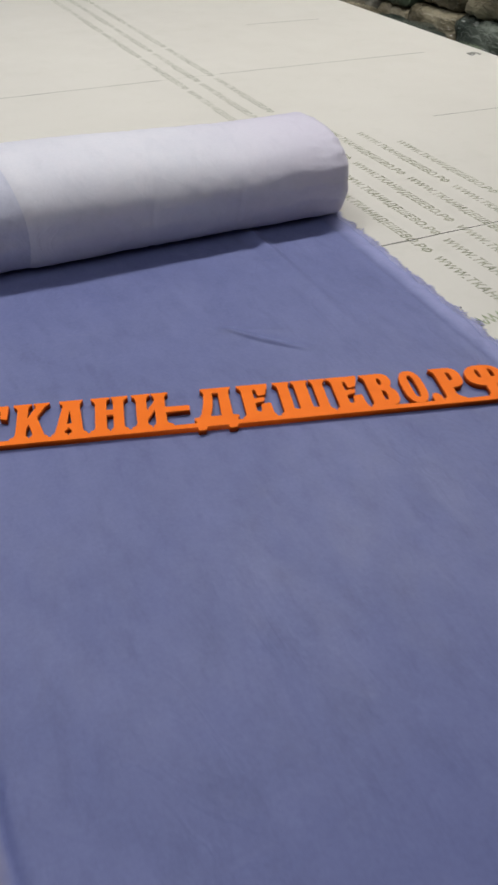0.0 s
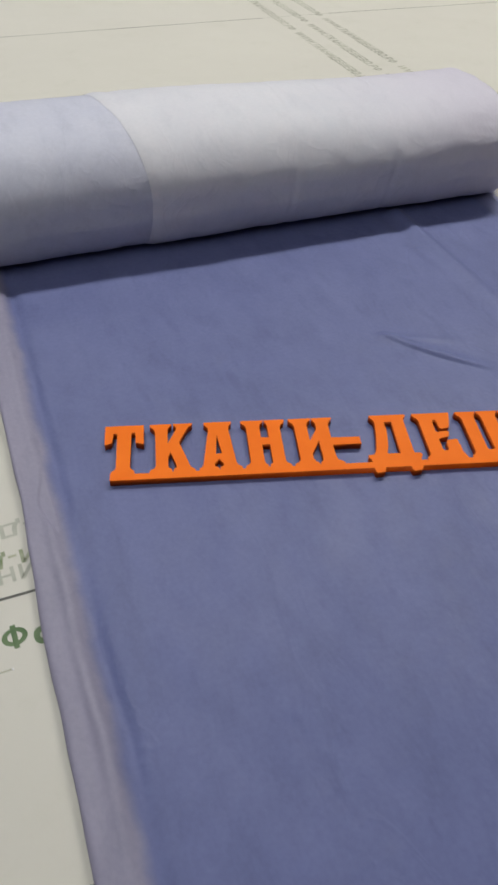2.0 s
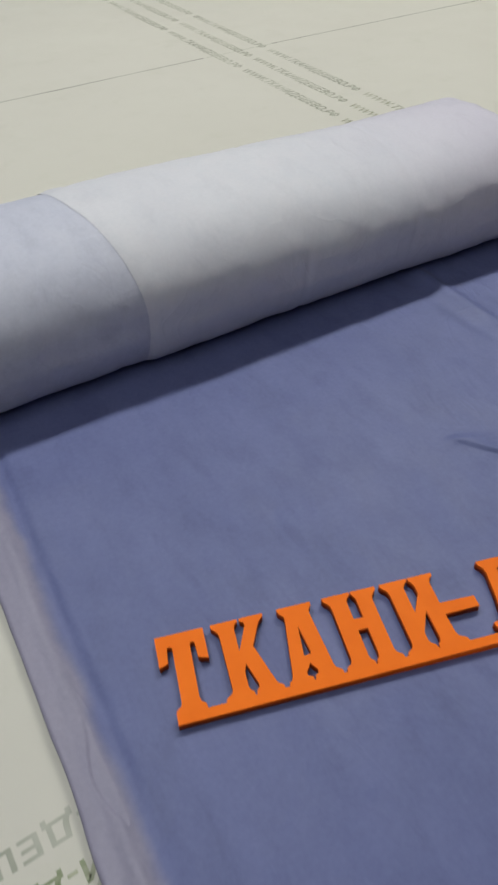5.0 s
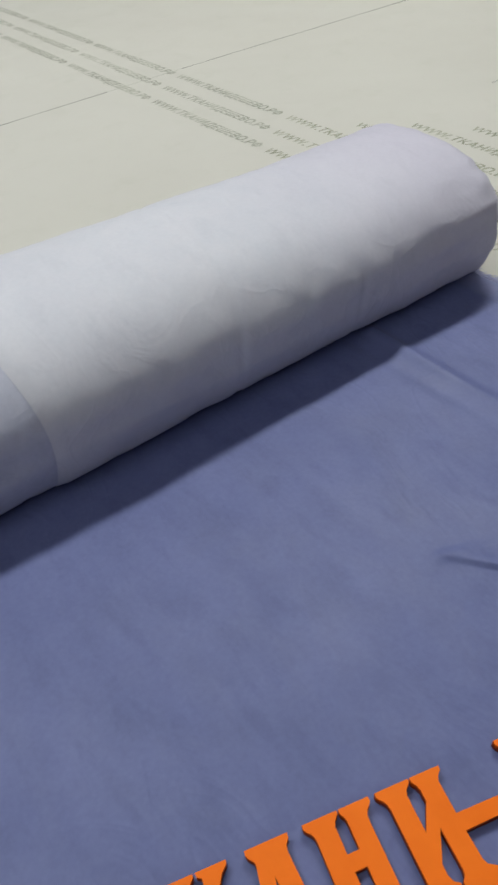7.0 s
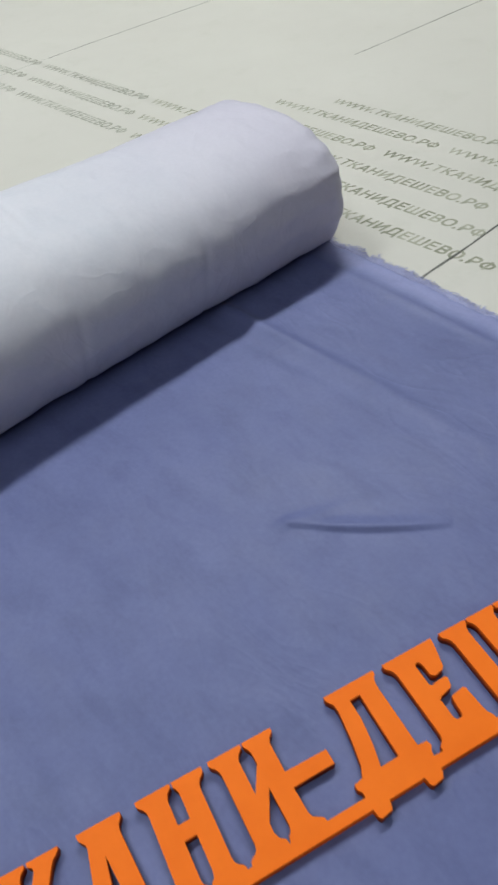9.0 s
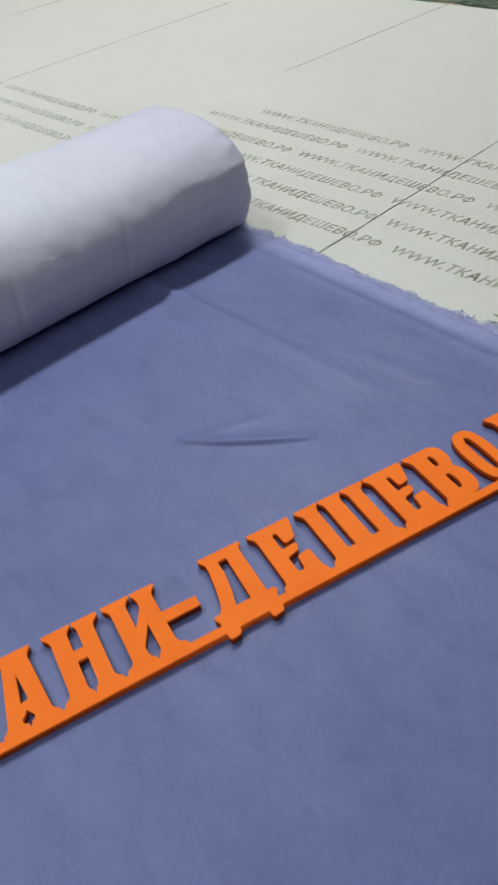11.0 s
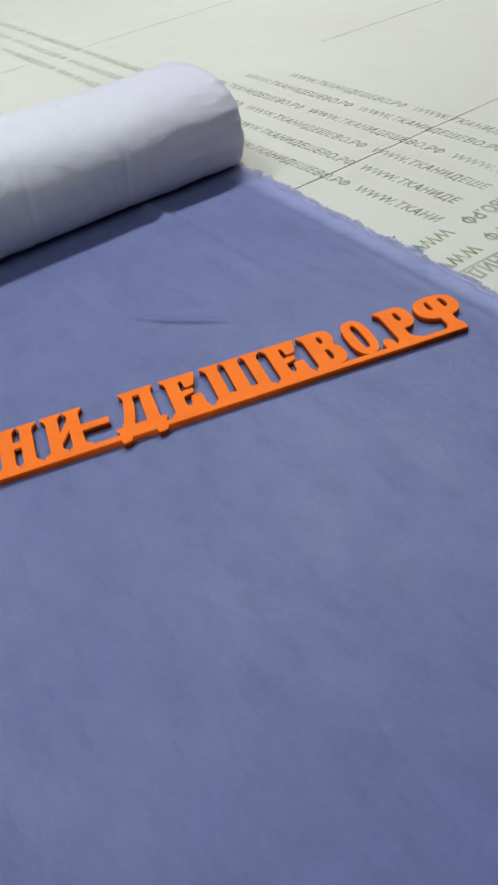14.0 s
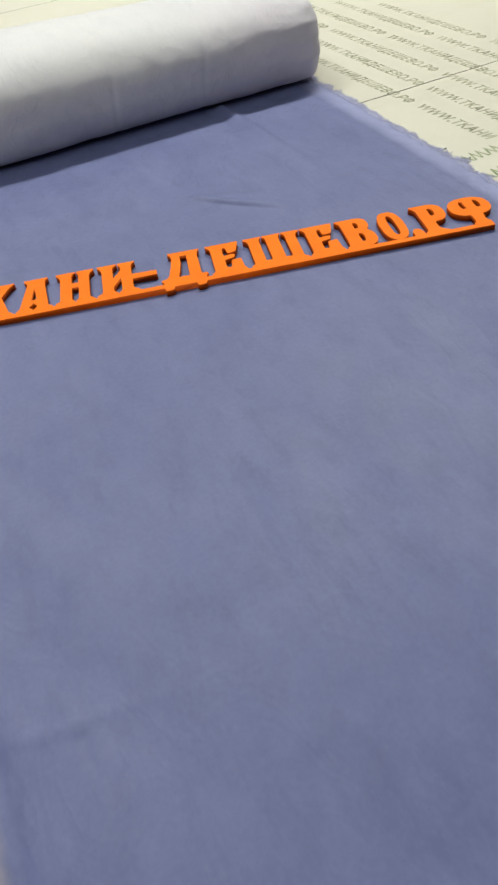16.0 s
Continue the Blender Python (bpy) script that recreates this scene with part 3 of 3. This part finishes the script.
def jamb(x, d, foot=4.6, head=4.7):
    """One side of an upright at x, going up, in millimetres: a scooped foot below and a bracketed serif above. d: -1 for its left side, 1 for its right."""
    k = d * foot / 4.6
    h = d * head / 4.7
    out = [(x + k * 4.6, 7.2), (x + k * 4.4, 9.2), (x + k * 3.3, 10.6), (x + k * 1.5, 11.8), (x + k * 0.4, 13.6), (x, 16.0)]
    return out + [(x, 56.5), (x + h * 0.5, 59.6), (x + h * 1.7, 61.9), (x + h * 3.7, 63.8), (x + h * 4.7, 65.5), (x + h * 4.6, 68.0)]


def mm(*outlines):
    return [[(x / 1000, y / 1000) for x, y in pts] for pts in outlines]


def slot(x0, x1, y0, y1):
    """The opening between two uprights that closes below in a scooped point."""
    m = (x0 + x1) / 2
    low = [(x1, y0 + 8.0), (x1 - 0.6, y0 + 4.6), (m + 1.0, y0 + 2.9), (m + 0.6, y0), (m - 0.6, y0), (m - 1.0, y0 + 2.9), (x0 + 0.6, y0 + 4.6), (x0, y0 + 8.0)]
    return [(x0, y1), (x1, y1)] + low


def letter_shapes():
    """Each letter: a list of closed outlines (the first is its body, the rest holes)."""
    out = []
    # T
    out.append(mm([(0.0, 7.2), (0.5, 9.5), (1.8, 11.2), (4.0, 12.6), (4.8, 15.0), (5.5, 57.0), (4.4, 58.2), (2.4, 58.2), (1.8, 57.0), (0.8, 46.0), (-5.7, 43.5), (-5.7, 68.0), (29.9, 68.0),
                   (29.6, 43.0), (22.4, 45.5), (22.0, 57.2), (21.2, 58.6), (19.2, 58.4), (18.4, 57.0), (17.3, 16.0), (18.2, 13.0), (20.8, 11.0), (21.4, 9.0), (21.5, 7.2)]))
    # K
    out.append(mm(jamb(40.2, -1, 5.8, 4.8) + [(55.6, 68.0), (55.4, 66.0), (52.9, 63.6), (51.9, 61.0), (51.4, 42.0), (60.0, 61.6), (59.6, 64.2), (57.2, 65.4), (57.0, 68.0), (75.1, 68.0), (74.6, 65.6), (70.8, 62.2),
                   (69.0, 59.0), (61.9, 43.8), (70.6, 14.4), (71.6, 12.2), (74.4, 10.2), (75.2, 9.2), (75.3, 7.2)],
                  [(53.8, 31.8), (58.6, 15.0), (58.4, 12.6), (56.1, 10.4), (55.6, 7.6), (54.6, 7.6), (54.3, 10.4), (52.0, 12.2), (51.4, 15.0), (51.4, 25.5)]))
    # A
    out.append(mm([(78.6, 7.2), (79.0, 9.7), (81.0, 11.1), (82.5, 14.0), (89.5, 58.0), (89.2, 60.6), (86.6, 63.6), (85.7, 65.5), (85.8, 68.0), (111.8, 68.0), (111.6, 65.4), (109.2, 62.4), (108.5, 59.0), (112.5, 16.0), (113.4, 12.8), (116.4, 10.6),
                   (117.5, 9.4), (117.6, 7.2)],
                  [(97.2, 50.5), (100.3, 27.6), (94.5, 26.4)],
                  [(97.0, 20.5), (99.0, 17.2), (100.9, 14.6), (100.3, 11.8), (97.9, 10.4), (97.3, 7.6), (96.3, 7.6), (96.0, 10.2), (93.2, 11.4), (92.5, 14.4), (95.0, 17.2)]))
    # two uprights and a bar
    out.append(mm(jamb(125.5, -1, 5.4) + [(142.4, 68.0), (142.2, 65.8), (139.4, 63.2), (138.2, 60.0), (138.2, 45.0), (145.6, 45.0), (145.6, 60.0), (145.0, 62.6), (143.4, 65.4), (143.3, 68.0)] + jamb(157.4, 1, 5.0, 5.2)[::-1], slot(138.2, 145.6, 7.6, 35.8)))
    # mirrored N, with the dash that grows out of it
    out.append(mm(jamb(171.2, -1, 6.0) + [(188.3, 68.0), (188.1, 65.8), (185.0, 63.2), (183.4, 60.0), (183.4, 38.4), (192.0, 53.2), (192.0, 59.6), (191.2, 62.4), (189.4, 65.2), (189.2, 68.0), (208.6, 68.0), (208.4, 65.4), (205.8, 63.2), (204.2, 60.0), (204.1, 41.2),
                                          (231.2, 40.6), (231.2, 31.4), (204.1, 31.4), (204.6, 16.0), (205.6, 13.0), (210.0, 10.4), (211.2, 9.2), (211.4, 7.2)],
                  [(191.9, 38.0), (192.2, 15.6), (191.4, 12.4), (189.2, 10.4), (188.8, 7.6), (187.8, 7.6), (187.4, 10.4), (184.6, 12.2), (183.2, 15.6), (183.2, 21.5)]))
    # D with its two feet
    out.append(mm([(236.2, 7.2), (236.2, 10.6), (234.4, 12.4), (234.6, 15.8), (240.4, 16.8), (243.6, 23.0), (246.8, 38.0), (249.4, 56.0), (249.0, 61.0), (246.8, 64.0), (246.0, 65.6), (246.1, 68.0), (281.8, 68.0), (281.6, 65.4), (279.2, 62.4), (278.5, 58.5), (278.3, 16.8),
                   (284.4, 16.2), (285.2, 13.0), (283.4, 10.6), (282.6, 7.2)],
                  [(253.0, 16.8), (265.4, 17.0), (266.2, 58.6), (259.0, 58.6), (258.9, 46.0), (256.4, 30.0)]))

    def e_shape(s):
        return mm(jamb(s, -1, 4.4, 4.5) + [(s + 32.8, 68.0), (s + 31.8, 62.0), (s + 28.0, 48.8), (s + 26.4, 47.2), (s + 20.2, 46.0), (s + 17.8, 47.6), (s + 17.4, 56.4), (s + 16.4, 58.4), (s + 14.2, 58.4), (s + 13.2, 56.4), (s + 13.2, 43.0), (s + 14.6, 41.8), (s + 17.5, 42.6),
                  (s + 24.6, 42.8), (s + 25.8, 41.4), (s + 24.2, 36.2), (s + 22.8, 35.2), (s + 15.0, 33.6), (s + 13.2, 32.0), (s + 13.2, 19.4), (s + 14.4, 17.6), (s + 17.6, 17.6), (s + 18.9, 19.2), (s + 19.8, 29.0), (s + 20.8, 30.8), (s + 29.6, 32.0), (s + 31.0, 31.0), (s + 31.8, 16.4),
                  (s + 32.4, 12.8), (s + 34.0, 10.4), (s + 34.6, 7.2)])
    out.append(e_shape(293.2))
    # three uprights on one foot
    pair = lambda a, b: [((a + b) / 2 - 0.5, 68.0), ((a + b) / 2 - 0.7, 65.6), (a + 1.0, 63.0), (a, 59.6), (a, 17.6), (a + 0.8, 16.6), (b - 0.8, 16.6), (b, 17.6), (b, 59.6), (b - 1.0, 62.8), ((a + b) / 2 + 0.6, 65.2), ((a + b) / 2 + 0.5, 68.0)]
    out.append(mm(jamb(336.8, -1) + pair(349.6, 356.8) + pair(371.6, 379.0) + jamb(391.0, 1, 5.0, 5.2)[::-1]))
    out.append(e_shape(401.8))
    # V (B-shaped)
    out.append(mm(jamb(442.6, -1, 4.2, 4.4) + ring(461.0, 53.8, 12.6, 14.2, 12, 2.4, 90, -48) + ring(461.4, 24.4, 14.0, 17.2, 14, 2.4, 52, -90),
                  [(457.0, 46.8), (457.0, 58.2)] + ring(459.0, 52.5, 2.9, 6.4, 8, 2.4, 90, -90), [(457.4, 18.4), (457.4, 34.8)] + ring(459.2, 26.6, 3.4, 8.8, 8, 2.4, 90, -90)))
    # O
    out.append(mm(ring(497.8, 37.8, 13.8, 30.6, 44, 2.6), ring(498.4, 38.6, 3.9, 21.0, 30, 2.8)))
    # full stop
    out.append(mm([(513.6, 7.2), (513.8, 17.0), (516.2, 20.8), (519.6, 21.8), (523.0, 19.6), (525.4, 14.0), (525.9, 7.2)]))
    # R (P-shaped)
    out.append(mm(jamb(530.8, -1, 4.6, 4.4) + ring(546.0, 48.8, 15.6, 19.2, 16, 2.5, 90, -90) + [(544.3, 28.6), (544.3, 18.4), (545.6, 14.0), (549.0, 10.8), (552.4, 9.2), (553.2, 7.2)],
                  [(544.3, 43.4), (544.3, 58.4)] + ring(546.6, 50.9, 3.2, 7.9, 8, 2.6, 90, -90)))
    # F (two bowls on a stem)
    out.append(mm([(581.2, 7.2), (581.6, 9.6), (584.4, 12.0), (585.4, 16.0), (585.4, 27.4)] + ring(591.0, 47.6, 23.8, 20.4, 44, 2.35, 256, -74) + [(597.8, 18.0), (598.6, 13.6), (600.6, 11.0), (601.0, 9.4), (601.0, 7.2)],
                  [(586.6, 44.0), (586.6, 58.8)] + ring(584.6, 51.4, 3.2, 8.2, 8, 2.6, 90, 270), [(598.6, 43.6), (598.6, 58.8)] + ring(600.8, 51.2, 3.4, 8.2, 8, 2.6, 90, -90)))
    return out


def cut_out(name, outlines, thing):
    """A piece of the board: painted faces, and cut walls in a darker orange that holds their shade."""
    ob = part(name, flat_curve(outlines, SIGN_T), M_ORANGE, thing)
    ob.data.materials.append(M_SIDE_SHADE)
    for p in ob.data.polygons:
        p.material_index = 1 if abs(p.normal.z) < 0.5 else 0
    return ob


def build_sign():
    thing = empty("orange_sign", pose(0, 0, SIGN_Z), "bright orange cut-out letter sign lying flat on the blue cloth", "sign")
    bar = [(0.0, 0.0), (236.4, 0.0), (236.8, -4.6), (238.0, -6.2), (245.4, -5.2), (246.6, -2.6), (247.2, 0.0), (270.8, 0.0), (271.4, -4.4), (272.6, -6.0), (280.0, -5.0), (281.4, -2.4), (282.2, 0.0), (601.0, 0.0), (601.0, 7.2), (0.0, 7.2)]
    cut_out("base_bar", mm(bar), thing)
    for outlines in letter_shapes():
        cut_out("letter", outlines, thing)


build_sign()

# ---- lint lying on the table, and a pale speck for a glint there ----
M_LINT = mottled("dark_lint", (0.03, 0.03, 0.035), (0.07, 0.07, 0.08), 400)
M_GLINT = mottled("pale_glint", (0.62, 0.62, 0.66), (0.75, 0.75, 0.78), 400)


def lint(x, y, z, size, mat, label, seed):
    bm = bmesh.new()
    bmesh.ops.create_icosphere(bm, subdivisions=2, radius=1)
    for v in bm.verts:
        v.co *= 1 + 0.5 * noise.noise(v.co * 1.7 + Vector((seed, 0, 0)))
        v.co = Vector((v.co.x * size, v.co.y * size * 0.55, max(0.0, (v.co.z + 0.6) * size * 0.35)))
    ob = part("small_speck", bm, mat, None, "", True)
    ob.matrix_world = pose(x, y, z, 0, 0, seed * 40)
    tagged(ob, label, "lint", "scraps of lint")


lint(0.6315, 0.2170, 0.0, 0.0021, M_LINT, "tiny dark scrap of lint on the white table", 1.0)
lint(0.6500, 0.1800, 0.0, 0.0014, M_LINT, "tiny dark scrap of lint on the white table", 2.3)
# not lint: a small glint on the tabletop, given as a pale speck
lint(-0.0645, -0.1660, 0.0, 0.0013, M_GLINT, "tiny white fleck standing for a glint on the table", 3.1)

# ---- wrapped goods stacked beside the table ----
from mathutils.bvhtree import BVHTree


def build_bale(place, size, turn, mat, label, taped, labelled, seed):
    thing = empty("wrapped_bale", TABLE @ pose(*place, 0, 0, turn), label, "bale", "wrapped goods beside the table")
    sx, sy, sz = size
    bm = bmesh.new()
    bmesh.ops.create_cube(bm, size=1)
    bmesh.ops.subdivide_edges(bm, edges=bm.edges[:], cuts=15, use_grid_fill=True)
    for v in bm.verts:
        c = v.co * 2
        k = (abs(c.x) ** 8 + abs(c.y) ** 8 + abs(c.z) ** 8) ** (-0.125) * max(abs(c.x), abs(c.y), abs(c.z))
        c = c * k
        lump = 1 + 0.07 * noise.noise(c * 1.3 + Vector((seed, 0, 0))) + 0.04 * noise.noise(c * 3.4 + Vector((0, seed, 0))) + 0.045 * abs(noise.noise(Vector((c.x * 9, c.y * 4, c.z * 7 + seed))))
        v.co = Vector((c.x * sx / 2 * lump, c.y * sy / 2 * lump, max(0.0, (c.z * lump + 1) * sz / 2)))
    tree = BVHTree.FromBMesh(bm)
    part("wrapping", bm, mat, thing, smooth=True)

    def patch(name, x0, y0, x1, y1, m, label):
        """A thin sheet stuck onto the bale's top, following its lumps."""
        def f(a, b):
            x, y = x0 + (x1 - x0) * a, y0 + (y1 - y0) * b
            hit = tree.ray_cast(Vector((x, y, sz * 2)), Vector((0, 0, -1)))[0]
            return (x, y, (hit.z if hit else sz * 0.9) + 0.003)
        part(name, grid_mesh(f, 8, 12), m, thing, label, True)

    if taped:
        patch("tape", -0.025, -sy * 0.40, 0.025, sy * 0.40, M_TAPE, "strip of brown packing tape")
    if labelled:
        patch("paper_label", -sx * 0.36, -sy * 0.30, -sx * 0.10, sy * 0.12, M_PAPER, "white paper label")


def background():
    rng = random.Random(5)
    u = TU1 + 0.25
    kinds = (("dark green plastic-wrapped bale of cloth beside the table", 0), ("translucent khaki plastic-wrapped bale of cloth", 1), ("nearly black plastic-wrapped bale of cloth", 2), ("grey film-wrapped bale of cloth with glossy folds", 3))
    n = 0
    for row in range(3):
        v = -0.2 + 0.1 * row
        while v < 4.4:
            w, z = rng.uniform(0.22, 0.36), FLOOR_Z
            for level in range(3 + (row > 0)):
                h = rng.uniform(0.235, 0.285)
                label, k = kinds[rng.choice((0, 0, 1, 1, 2, 3, 3))]
                build_bale((u + row * 0.46 + rng.uniform(-0.03, 0.03), v + w / 2, z), (0.43, w, h), rng.uniform(-7, 7), WRAPS[k], label, n % 5 == 1, n % 6 == 2, n * 3.7)
                z += h * 0.985
                n += 1
            v += w + 0.02


background()


# ---- housings on the ceiling for the key and the added fills, all out of view ----
def lamp_panels():
    m, nt, b = material("lamp_glow", 0.5)
    b.inputs["Emission Color"].default_value, b.inputs["Emission Strength"].default_value = (1, 0.98, 0.94, 1), 3.0
    for place, sx, sy, turn in [(KEY, 1.24, 0.29, 14.5)] + [(p, a + 0.04, b_ + 0.04, 18) for p, a, b_, w in FILLS]:
        thing = empty("unseen_light_panel", Matrix.Translation((place[0], place[1], CEIL)) @ pose(0, 0, 0, 0, 0, turn), "flat white ceiling light panel, unseen", "ceiling light", "ceiling lights")
        part("housing", box(-sx / 2, -sy / 2, -0.05, sx / 2, sy / 2, -0.001, 0.004), M_EDGE, thing)
        part("diffuser", box(-sx / 2 + 0.02, -sy / 2 + 0.02, -0.056, sx / 2 - 0.02, sy / 2 - 0.02, -0.0505), m, thing, "glowing white diffuser")


lamp_panels()
